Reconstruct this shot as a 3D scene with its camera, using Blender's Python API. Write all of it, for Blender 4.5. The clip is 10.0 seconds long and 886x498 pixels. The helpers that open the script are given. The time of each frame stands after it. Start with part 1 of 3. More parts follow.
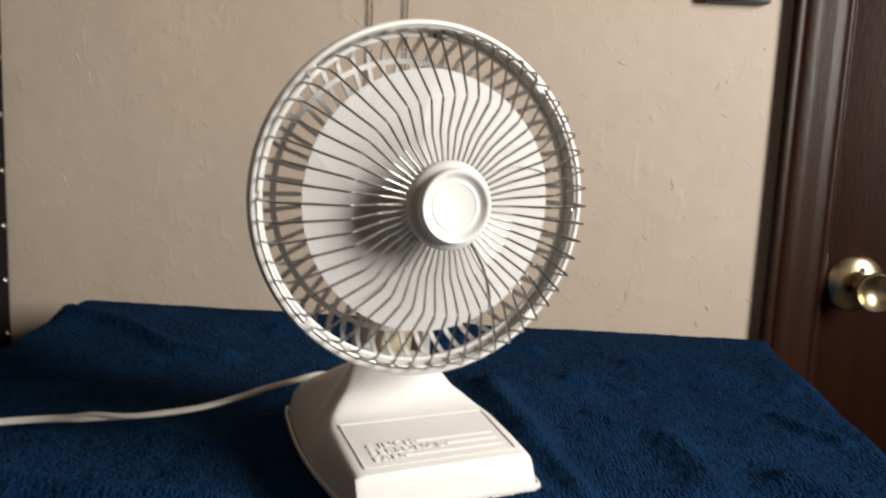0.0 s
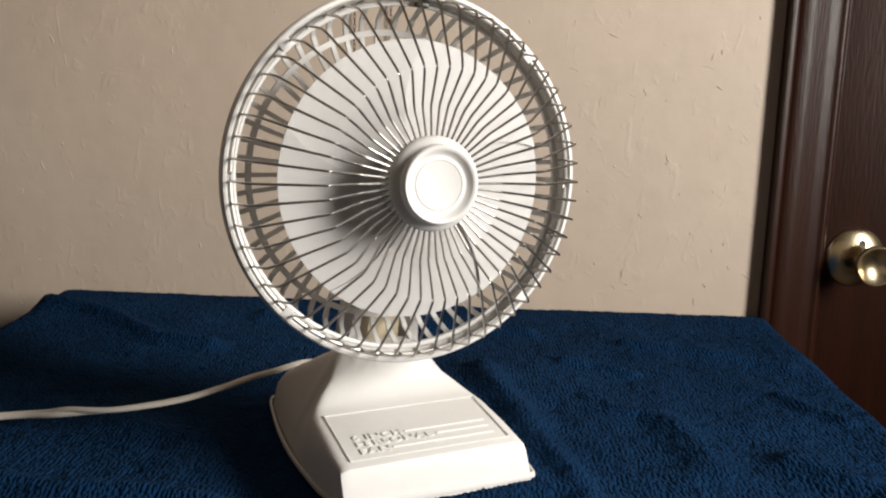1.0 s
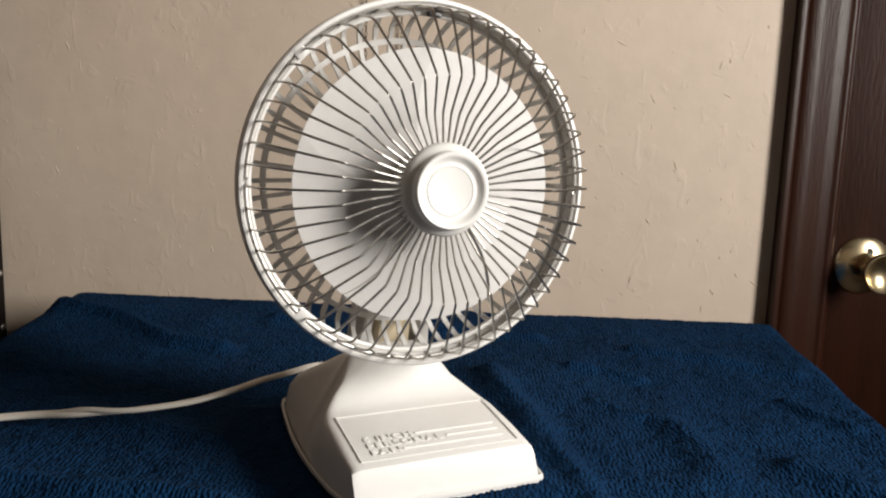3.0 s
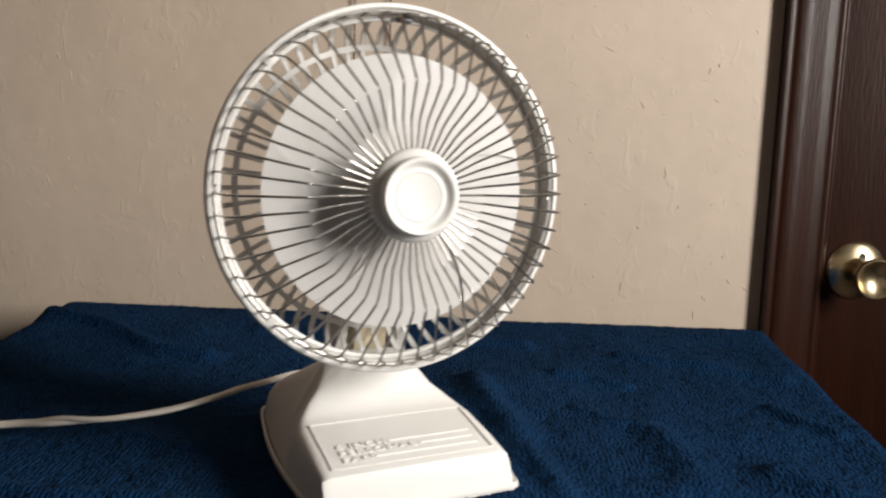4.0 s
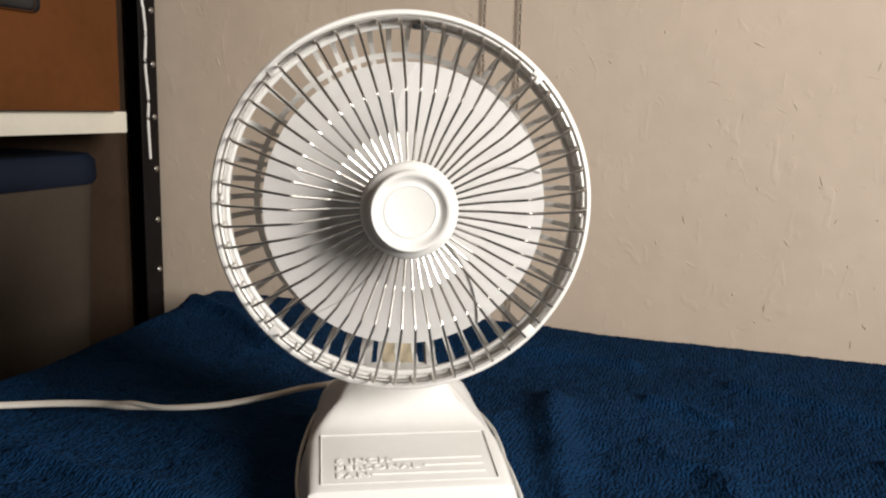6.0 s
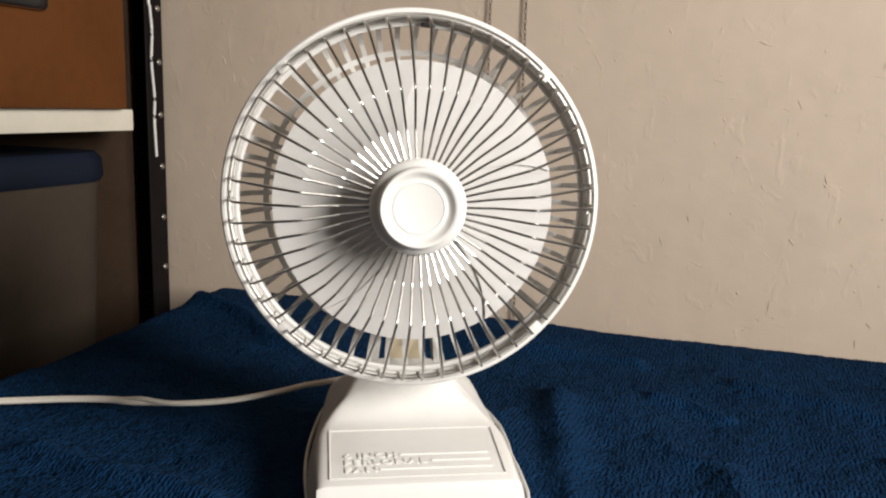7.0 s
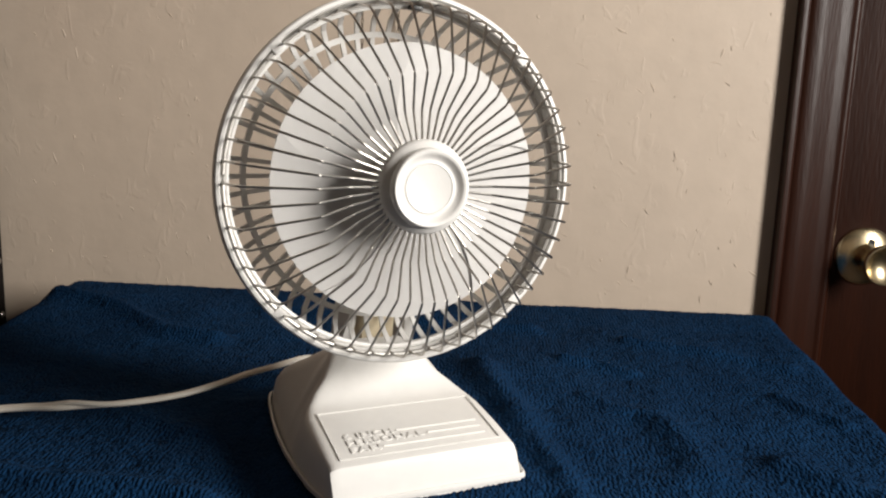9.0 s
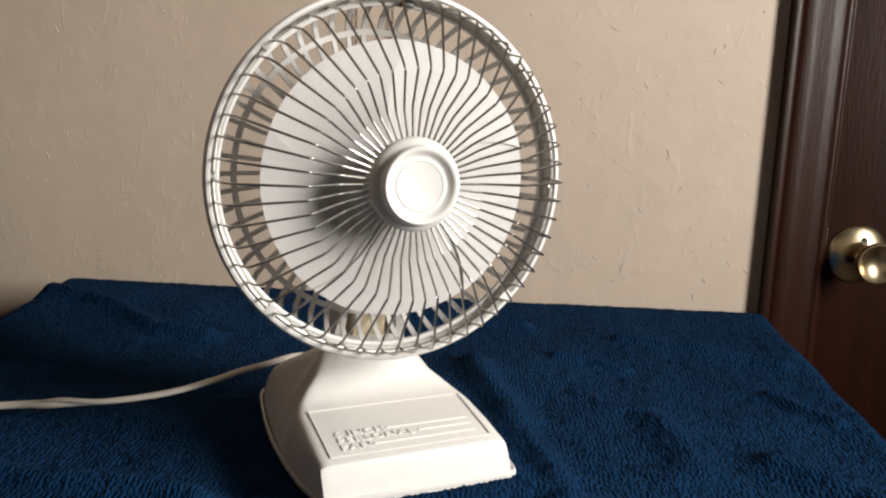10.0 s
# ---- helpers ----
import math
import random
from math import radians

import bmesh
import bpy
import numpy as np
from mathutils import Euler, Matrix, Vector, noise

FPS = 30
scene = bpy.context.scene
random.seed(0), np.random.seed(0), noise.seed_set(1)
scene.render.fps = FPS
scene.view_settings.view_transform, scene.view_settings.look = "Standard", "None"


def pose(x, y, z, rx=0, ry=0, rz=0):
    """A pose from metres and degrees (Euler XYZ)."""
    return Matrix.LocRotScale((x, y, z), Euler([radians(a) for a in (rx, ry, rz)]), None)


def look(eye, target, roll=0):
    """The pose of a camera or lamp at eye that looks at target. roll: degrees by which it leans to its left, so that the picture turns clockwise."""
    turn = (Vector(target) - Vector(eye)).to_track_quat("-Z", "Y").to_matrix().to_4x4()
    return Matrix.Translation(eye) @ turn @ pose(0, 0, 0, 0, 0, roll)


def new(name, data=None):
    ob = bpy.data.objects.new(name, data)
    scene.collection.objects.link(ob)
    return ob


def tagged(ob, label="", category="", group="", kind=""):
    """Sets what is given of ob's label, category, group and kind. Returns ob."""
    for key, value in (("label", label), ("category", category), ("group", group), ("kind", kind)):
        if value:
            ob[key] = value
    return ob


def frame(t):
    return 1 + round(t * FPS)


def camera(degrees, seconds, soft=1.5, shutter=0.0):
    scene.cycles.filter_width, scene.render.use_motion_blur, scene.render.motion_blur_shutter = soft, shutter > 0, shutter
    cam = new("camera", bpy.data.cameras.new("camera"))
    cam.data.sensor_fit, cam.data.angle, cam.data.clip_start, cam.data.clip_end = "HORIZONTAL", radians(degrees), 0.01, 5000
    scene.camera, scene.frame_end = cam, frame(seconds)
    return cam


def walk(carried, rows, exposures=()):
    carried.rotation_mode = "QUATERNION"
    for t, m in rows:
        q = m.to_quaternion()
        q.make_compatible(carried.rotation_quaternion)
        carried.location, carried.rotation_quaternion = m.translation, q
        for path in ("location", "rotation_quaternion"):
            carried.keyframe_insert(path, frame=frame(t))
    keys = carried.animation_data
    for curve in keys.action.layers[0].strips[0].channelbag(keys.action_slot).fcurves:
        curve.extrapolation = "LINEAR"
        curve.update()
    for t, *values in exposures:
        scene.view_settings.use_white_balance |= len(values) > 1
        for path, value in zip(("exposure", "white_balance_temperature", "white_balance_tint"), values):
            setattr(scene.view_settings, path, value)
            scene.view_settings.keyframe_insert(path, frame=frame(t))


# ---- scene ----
TABLE = 0.74          # height of the towel-covered table top above the floor
cam = camera(56.14, 10.0, soft=2.2, shutter=0.4)
ROWS = [
    (0.0, 0.0001, -0.0883, 0.2014, 2.09, -8.57, 2.65),
    (0.1, -0.0007, -0.0877, 0.1985, 1.23, -8.96, 3.04),
    (0.2, -0.0002, -0.0898, 0.1981, 1.31, -9.50, 2.50),
    (0.3, -0.0025, -0.0870, 0.1969, 1.10, -9.65, 2.50),
    (0.5, 0.0003, -0.0849, 0.1993, 1.15, -9.45, 2.14),
    (1.0, 0.0040, -0.0667, 0.1980, 1.69, -9.84, 1.62),
    (1.5, 0.0031, -0.0711, 0.1989, 1.84, -9.71, 1.61),
    (2.0, 0.0025, -0.0734, 0.1989, 2.12, -9.49, 1.56),
    (2.5, 0.0006, -0.0727, 0.1989, 1.78, -9.74, 1.80),
    (2.7, 0.0016, -0.0727, 0.1987, 2.20, -9.51, 1.83),
    (3.8, 0.0045, -0.0789, 0.1987, 2.27, -9.38, 1.87),
    (4.0, 0.0206, -0.0715, 0.1978, 2.73, -8.89, 1.46),
    (4.1, 0.0413, -0.0698, 0.1994, 4.51, -8.74, 1.82),
    (4.2, 0.0708, -0.0619, 0.1988, 7.78, -8.87, 2.96),
    (4.3, 0.0936, -0.0535, 0.1998, 9.82, -8.54, 3.39),
    (4.4, 0.1131, -0.0443, 0.2023, 11.85, -8.91, 3.53),
    (4.5, 0.1260, -0.0353, 0.2042, 13.85, -9.63, 3.61),
    (4.6, 0.1276, -0.0337, 0.2079, 15.18, -9.52, 2.73),
    (4.8, 0.1230, -0.0327, 0.2105, 19.05, -9.67, 1.76),
    (5.0, 0.1126, -0.0282, 0.2098, 19.38, -9.14, 1.96),
    (5.5, 0.1150, -0.0285, 0.2095, 18.56, -9.25, 1.82),
    (6.0, 0.1251, -0.0299, 0.2080, 18.58, -9.62, 1.38),
    (6.2, 0.1250, -0.0309, 0.2076, 19.18, -9.80, 1.38),
    (7.3, 0.1232, -0.0376, 0.2073, 18.50, -9.55, 1.38),
    (7.5, 0.1247, -0.0416, 0.2082, 18.37, -9.46, 1.27),
    (7.8, 0.1228, -0.0416, 0.2070, 16.94, -9.89, 1.55),
    (8.0, 0.0932, -0.0506, 0.2024, 12.07, -10.68, 1.47),
    (8.1, 0.0731, -0.0579, 0.2037, 10.31, -11.14, 0.85),
    (8.2, 0.0514, -0.0654, 0.2043, 6.42, -10.46, 0.69),
    (8.3, 0.0433, -0.0709, 0.2052, 4.74, -10.85, 0.89),
    (8.4, 0.0340, -0.0699, 0.2052, 2.84, -10.50, 1.80),
    (8.5, 0.0295, -0.0686, 0.2059, 1.98, -10.52, 1.59),
    (9.0, 0.0179, -0.0679, 0.2060, 3.01, -10.70, 1.91),
    (9.5, 0.0213, -0.0688, 0.2080, 2.27, -10.03, 1.93),
    (10.0, 0.0205, -0.0677, 0.2059, 2.73, -10.84, 2.02),
]


def aim(x, y, z, yaw, pitch, roll):
    a, b = radians(yaw), radians(pitch)
    eye = Vector((x, y, z + TABLE))
    return look(eye, eye + Vector((-math.sin(a) * math.cos(b), math.cos(a) * math.cos(b), math.sin(b))), roll)


walk(cam, [(r[0], aim(*r[1:])) for r in ROWS], [(0.0, 0.0), (10.0, 0.0)])

# ---- light: daylight from one window in the right-hand wall, behind the camera ----
world = bpy.data.worlds.new("world")
scene.world = world
world.use_nodes = True
wt = world.node_tree
sky = wt.nodes.new("ShaderNodeTexSky")
sky.sky_type, sky.sun_disc = "NISHITA", False
sky.sun_elevation, sky.sun_rotation = radians(40), radians(260)
wt.nodes["Background"].inputs["Strength"].default_value = 0.10
wt.links.new(sky.outputs[0], wt.nodes["Background"].inputs["Color"])

WIN_Y0, WIN_Y1, WIN_Z0, WIN_Z1, WIN_X = -0.39, 0.06, 0.98, 1.64, 1.10
lamp_data = bpy.data.lights.new("window_light", "AREA")
lamp_data.shape, lamp_data.size, lamp_data.size_y = "RECTANGLE", WIN_Y1 - WIN_Y0 - 0.06, WIN_Z1 - WIN_Z0 - 0.06
lamp_data.energy, lamp_data.color = 42.0, (1.0, 0.955, 0.90)
lamp = new("window_light", lamp_data)
lamp.matrix_world = look((WIN_X + 0.06, (WIN_Y0 + WIN_Y1) / 2, (WIN_Z0 + WIN_Z1) / 2), (0.0, (WIN_Y0 + WIN_Y1) / 2, (WIN_Z0 + WIN_Z1) / 2))


# ---- materials ----
def material(name, colour, rough=0.5, metal=0.0, vary=0.0, scale=20.0, bump=0.0, bump_scale=200.0, stretch=(1, 1, 1), spec=0.5, second=None, detail=4.0):
    """A surface with large and small variation of colour, and fine relief."""
    m = bpy.data.materials.new(name)
    m.use_nodes = True
    nt = m.node_tree
    n, link = nt.nodes, nt.links.new
    bsdf = n["Principled BSDF"]
    bsdf.inputs["Roughness"].default_value, bsdf.inputs["Metallic"].default_value = rough, metal
    bsdf.inputs["Specular IOR Level"].default_value = spec
    coord = n.new("ShaderNodeTexCoord")
    mapping = n.new("ShaderNodeMapping")
    mapping.inputs["Scale"].default_value = stretch
    link(coord.outputs["Object"], mapping.inputs["Vector"])
    big, small = n.new("ShaderNodeTexNoise"), n.new("ShaderNodeTexNoise")
    big.inputs["Scale"].default_value, big.inputs["Detail"].default_value = scale, detail
    small.inputs["Scale"].default_value, small.inputs["Detail"].default_value = scale * 9, 3
    link(mapping.outputs[0], big.inputs["Vector"])
    link(mapping.outputs[0], small.inputs["Vector"])
    mix = n.new("ShaderNodeMix")
    mix.data_type = "FLOAT"
    mix.inputs[0].default_value = 0.35
    link(big.outputs["Fac"], mix.inputs[2])
    link(small.outputs["Fac"], mix.inputs[3])
    ramp = n.new("ShaderNodeValToRGB")
    dark = second or tuple(c * (1 - vary) for c in colour)
    light = colour if second else tuple(min(1, c * (1 + vary * 0.6)) for c in colour)
    ramp.color_ramp.elements[0].position, ramp.color_ramp.elements[1].position = 0.35, 0.65
    ramp.color_ramp.elements[0].color, ramp.color_ramp.elements[1].color = (*dark, 1), (*light, 1)
    link(mix.outputs[0], ramp.inputs[0])
    link(ramp.outputs[0], bsdf.inputs["Base Color"])
    if bump:
        fine = n.new("ShaderNodeTexNoise")
        fine.inputs["Scale"].default_value, fine.inputs["Detail"].default_value = bump_scale, 4
        link(mapping.outputs[0], fine.inputs["Vector"])
        b = n.new("ShaderNodeBump")
        b.inputs["Strength"].default_value, b.inputs["Distance"].default_value = bump, 0.002
        link(fine.outputs["Fac"], b.inputs["Height"])
        link(b.outputs[0], bsdf.inputs["Normal"])
    return m


WHITE = material("white_plastic", (0.73, 0.715, 0.685), 0.36, vary=0.04, scale=18, bump=0.04, bump_scale=900)
BLADE = material("milky_blade_plastic", (0.62, 0.605, 0.585), 0.55, vary=0.03, scale=20, bump=0.03, bump_scale=500)
SATIN = material("satin_wire", (0.52, 0.50, 0.47), 0.5, 1.0, vary=0.2, scale=70)
CREAM = material("aged_white_plastic", (0.72, 0.61, 0.42), 0.42, vary=0.08, scale=25, bump=0.04, bump_scale=700)
CHROME = material("chromed_wire", (0.55, 0.52, 0.48), 0.28, 1.0, vary=0.25, scale=90)
CORD = material("cord_vinyl", (0.66, 0.62, 0.55), 0.45, vary=0.08, scale=40)
WALLPAINT = material("wall_paint", (0.60, 0.495, 0.395), 0.55, vary=0.06, scale=5, bump=0.22, bump_scale=45)


def trowelled(m):
    nt = m.node_tree
    n, link = nt.nodes, nt.links.new
    coord = n.new("ShaderNodeTexCoord")
    mapping = n.new("ShaderNodeMapping")
    mapping.inputs["Scale"].default_value = (1.0, 1.0, 0.55)
    mapping.inputs["Rotation"].default_value = (0, 0.5, 0)
    link(coord.outputs["Object"], mapping.inputs["Vector"])
    flakes = n.new("ShaderNodeTexNoise")
    flakes.inputs["Scale"].default_value, flakes.inputs["Detail"].default_value, flakes.inputs["Distortion"].default_value = 55, 2, 1.2
    link(mapping.outputs[0], flakes.inputs["Vector"])
    step = n.new("ShaderNodeValToRGB")
    step.color_ramp.elements[0].position, step.color_ramp.elements[1].position = 0.60, 0.68
    link(flakes.outputs["Fac"], step.inputs[0])
    broad = n.new("ShaderNodeTexNoise")
    broad.inputs["Scale"].default_value, broad.inputs["Detail"].default_value = 11, 2
    link(coord.outputs["Object"], broad.inputs["Vector"])
    first = next(x for x in n if x.type == "BUMP")
    second, third = n.new("ShaderNodeBump"), n.new("ShaderNodeBump")
    second.inputs["Strength"].default_value, second.inputs["Distance"].default_value = 0.15, 0.0012
    third.inputs["Strength"].default_value, third.inputs["Distance"].default_value = 0.26, 0.006
    link(step.outputs[0], second.inputs["Height"])
    link(broad.outputs["Fac"], third.inputs["Height"])
    link(first.outputs[0], second.inputs["Normal"])
    link(second.outputs[0], third.inputs["Normal"])
    link(third.outputs[0], n["Principled BSDF"].inputs["Normal"])


trowelled(WALLPAINT)
# ceiling and floor are out of view; dark colours hold the ambient light down
UNSEENCEILING = material("unseen_dark_ceiling", (0.07, 0.055, 0.040), 0.8, vary=0.05, scale=4, bump=0.2, bump_scale=90)
UNSEENFLOOR = material("unseen_dark_floor", (0.06, 0.044, 0.034), 0.9, vary=0.3, scale=30, bump=0.5, bump_scale=500)
DOORWOOD = material("dark_stained_wood", (0.028, 0.0070, 0.0024), 0.40, vary=0.0, second=(0.018, 0.0046, 0.0017), scale=5, bump=0.16, bump_scale=60, stretch=(7, 7, 0.8), spec=0.25)
BRASS = material("brass", (0.80, 0.66, 0.42), 0.25, 1.0, vary=0.15, scale=60, bump=0.02)
BLACKMETAL = material("black_painted_steel", (0.009, 0.007, 0.007), 0.6, vary=0.3, scale=60, bump=0.1, bump_scale=400, spec=0.1)
STEEL = material("bolt_steel", (0.45, 0.43, 0.40), 0.35, 1.0, vary=0.2, scale=90)
SHELFWHITE = material("white_laminate", (0.70, 0.66, 0.56), 0.5, vary=0.05, scale=20, bump=0.05)
BROWNBOX = material("orange_brown_panel", (0.105, 0.034, 0.0065), 0.7, vary=0.18, scale=9, bump=0.15, bump_scale=300, spec=0.2)
BLACKPLASTIC = material("black_plastic", (0.014, 0.014, 0.015), 0.4, vary=0.3, scale=50)
GREYPLASTIC = material("grey_plastic", (0.10, 0.10, 0.10), 0.5, vary=0.2, scale=60)
BLUELID = material("blue_lid_plastic", (0.0055, 0.0105, 0.024), 0.65, vary=0.15, scale=15, bump=0.05, spec=0.2)
CHAINMETAL = material("dark_bronze", (0.045, 0.032, 0.022), 0.5, 0.6, vary=0.4, scale=300)
# invented dark finish for walls out of view, keeps their bounce light weak
UNSEENWALL = material("unseen_dark_wall", (0.060, 0.032, 0.017), 0.5, vary=0.3, scale=6, stretch=(6, 6, 0.7), bump=0.1)
BROWNSHEET = material("brown_sheet", (0.085, 0.050, 0.029), 0.75, vary=0.2, scale=12, bump=0.1)
TABLEWOOD = material("table_wood", (0.16, 0.085, 0.045), 0.5, vary=0.3, scale=8, stretch=(1, 8, 8))
NICK = material("plaster_nick", (0.57, 0.47, 0.375), 0.8, vary=0.3, scale=200)
GLASSWHITE = material("window_paint", (0.75, 0.73, 0.68), 0.5, vary=0.04, scale=10)

# clouded, slightly see-through polypropylene
BIN = material("clouded_plastic", (0.100, 0.080, 0.062), 0.35, vary=0.12, scale=12, bump=0.05, bump_scale=120)
BIN.node_tree.nodes["Principled BSDF"].inputs["Transmission Weight"].default_value = 0.25
BIN.node_tree.nodes["Principled BSDF"].inputs["IOR"].default_value = 1.15
BIN.node_tree.nodes["Principled BSDF"].inputs["Roughness"].default_value = 0.5


def terry():
    m = material("terry_towel", (0.0051, 0.0270, 0.074), 0.95, second=(0.0032, 0.0172, 0.048), scale=14, spec=0.03)
    nt = m.node_tree
    n, link = nt.nodes, nt.links.new
    bsdf = n["Principled BSDF"]
    coord = n.new("ShaderNodeTexCoord")
    rows = n.new("ShaderNodeTexWave")
    rows.bands_direction = "X"
    rows.inputs["Scale"].default_value, rows.inputs["Distortion"].default_value = 108, 4.0
    rows.inputs["Detail"].default_value, rows.inputs["Detail Scale"].default_value = 3, 1.6
    link(coord.outputs["Object"], rows.inputs["Vector"])
    mapping = n.new("ShaderNodeMapping")
    mapping.inputs["Scale"].default_value = (1.0, 0.62, 1.0)
    link(coord.outputs["Object"], mapping.inputs["Vector"])
    loops = n.new("ShaderNodeTexVoronoi")
    loops.inputs["Scale"].default_value = 520
    link(mapping.outputs[0], loops.inputs["Vector"])
    half = n.new("ShaderNodeMath")
    half.operation, half.inputs[1].default_value = "MULTIPLY", 0.24
    link(rows.outputs["Fac"], half.inputs[0])
    add = n.new("ShaderNodeMath")
    add.operation = "SUBTRACT"
    link(half.outputs[0], add.inputs[0])
    link(loops.outputs["Distance"], add.inputs[1])
    b = n.new("ShaderNodeBump")
    b.inputs["Strength"].default_value, b.inputs["Distance"].default_value = 1.0, 0.0020
    link(add.outputs[0], b.inputs["Height"])
    link(b.outputs[0], bsdf.inputs["Normal"])
    bsdf.inputs["Sheen Weight"].default_value = 0.02
    bsdf.inputs["Sheen Tint"].default_value = (0.25, 0.45, 0.8, 1)
    return m


TOWEL = terry()


# ---- mesh helpers ----
def part(name, bm, material, parent=None, label="", m=None, smooth=True, normals=True):
    """Links a bmesh as one mesh object, under a thing or a part, at the pose m."""
    if normals:
        bmesh.ops.recalc_face_normals(bm, faces=bm.faces)
    me = bpy.data.meshes.new(name)
    bm.to_mesh(me)
    bm.free()
    return mesh_part(name, me, material, parent, label, m, smooth)


def mesh_part(name, me, material, parent=None, label="", m=None, smooth=True):
    if material and not me.materials:
        me.materials.append(material)
    if smooth:
        me.polygons.foreach_set("use_smooth", [True] * len(me.polygons))
        if len(me.edges) < 60000:
            me.set_sharp_from_angle(angle=radians(38))
    ob = new(name, me)
    ob.parent = parent
    if m is not None:
        ob.matrix_basis = m
    if label:
        tagged(ob, label)
    return ob


def thing(name, label, category, m=None, group="", kind=""):
    ob = new(name)
    ob.empty_display_size = 0.05
    if m is not None:
        ob.matrix_basis = m
    return tagged(ob, label, category, group, kind)


def box(x0, x1, y0, y1, z0, z1, bevel=0.0, bm=None, segments=2):
    bm = bm or bmesh.new()
    made = bmesh.ops.create_cube(bm, size=1, matrix=Matrix.LocRotScale(((x0 + x1) / 2, (y0 + y1) / 2, (z0 + z1) / 2), None, (x1 - x0, y1 - y0, z1 - z0)))
    if bevel:
        edges = list({e for v in made["verts"] for e in v.link_edges})
        bmesh.ops.bevel(bm, geom=edges, offset=bevel, segments=segments, profile=0.6, affect="EDGES")
    return bm


def lathe(profile, segments=64, bm=None, closed=False):
    """Turns (radius, depth) points round the y axis; depth grows to the back."""
    bm = bm or bmesh.new()
    rings = []
    for r, y in profile:
        if r < 1e-6:
            rings.append([bm.verts.new((0, y, 0))] * segments)
        else:
            rings.append([bm.verts.new((r * math.cos(2 * math.pi * k / segments), y, r * math.sin(2 * math.pi * k / segments))) for k in range(segments)])
    pairs = list(zip(rings, rings[1:])) + ([(rings[-1], rings[0])] if closed else [])
    for a, b in pairs:
        for k in range(segments):
            quad = [a[k], a[(k + 1) % segments], b[(k + 1) % segments], b[k]]
            quad = [v for i, v in enumerate(quad) if v not in quad[:i]]
            if len(quad) > 2:
                bm.faces.new(quad)
    return bm


def tube(points, radius, sides=8, bm=None, closed=False, flat=1.0):
    """A round (or flattened) rod along a line of points."""
    bm = bm or bmesh.new()
    pts = [Vector(p) for p in points]
    rings, up = [], Vector((0, 0, 1))
    for i, p in enumerate(pts):
        a = pts[i - 1] if (i or closed) else p
        b = pts[(i + 1) % len(pts)] if (i + 1 < len(pts) or closed) else p
        d = (b - a).normalized()
        side = d.cross(up)
        side = side.normalized() if side.length > 1e-4 else d.cross(Vector((1, 0, 0))).normalized()
        top = side.cross(d).normalized()
        rings.append([bm.verts.new(p + side * math.cos(2 * math.pi * k / sides) * radius + top * math.sin(2 * math.pi * k / sides) * radius * flat) for k in range(sides)])
    pairs = list(zip(rings, rings[1:])) + ([(rings[-1], rings[0])] if closed else [])
    for a, b in pairs:
        for k in range(sides):
            bm.faces.new((a[k], a[(k + 1) % sides], b[(k + 1) % sides], b[k]))
    if not closed:
        bm.faces.new(rings[0])
        bm.faces.new(rings[-1])
    return bm


def smooth_line(points, steps=8):
    """A smooth line through the points (Catmull-Rom)."""
    p = [Vector(q) for q in points]
    p = [2 * p[0] - p[1]] + p + [2 * p[-1] - p[-2]]
    out = []
    for i in range(1, len(p) - 2):
        for k in range(steps):
            t = k / steps
            a, b, c, d = p[i - 1:i + 3]
            out.append(0.5 * (2 * b + (c - a) * t + (2 * a - 5 * b + 4 * c - d) * t * t + (3 * b - a - 3 * c + d) * t ** 3))
    return out + [p[-2]]


def loft(sections, bm=None, cap=True):
    bm = bm or bmesh.new()
    rings = [[bm.verts.new(p) for p in s] for s in sections]
    count = len(rings[0])
    for a, b in zip(rings, rings[1:]):
        for k in range(count):
            bm.faces.new((a[k], a[(k + 1) % count], b[(k + 1) % count], b[k]))
    if cap:
        bm.faces.new(rings[0])
        bm.faces.new(rings[-1])
    return bm


def lattice(x, y, seed):
    """Smooth value noise from -1 to 1 on arrays of coordinates."""
    xi, yi = np.floor(x).astype(np.int64), np.floor(y).astype(np.int64)
    fx, fy = x - xi, y - yi
    fx, fy = fx * fx * (3 - 2 * fx), fy * fy * (3 - 2 * fy)

    def h(a, b):
        v = (a * 374761393 + b * 668265263 + seed * 974711) & 0x7FFFFFFF
        v = ((v ^ (v >> 13)) * 1274126177) & 0x7FFFFFFF
        return ((v ^ (v >> 16)) & 0xFFFF) / 32767.5 - 1
    return (h(xi, yi) * (1 - fx) + h(xi + 1, yi) * fx) * (1 - fy) + (h(xi, yi + 1) * (1 - fx) + h(xi + 1, yi + 1) * fx) * fy


# ---- the room ----
WALL = 0.818          # front face of the back wall
LEFT, RIGHT, FRONT, CEIL, THICK = -2.40, 1.10, -2.3, 2.45, 0.12


def wall_mesh(boxes):
    bm = bmesh.new()
    for b in boxes:
        box(*b, bm=bm)
    return bm


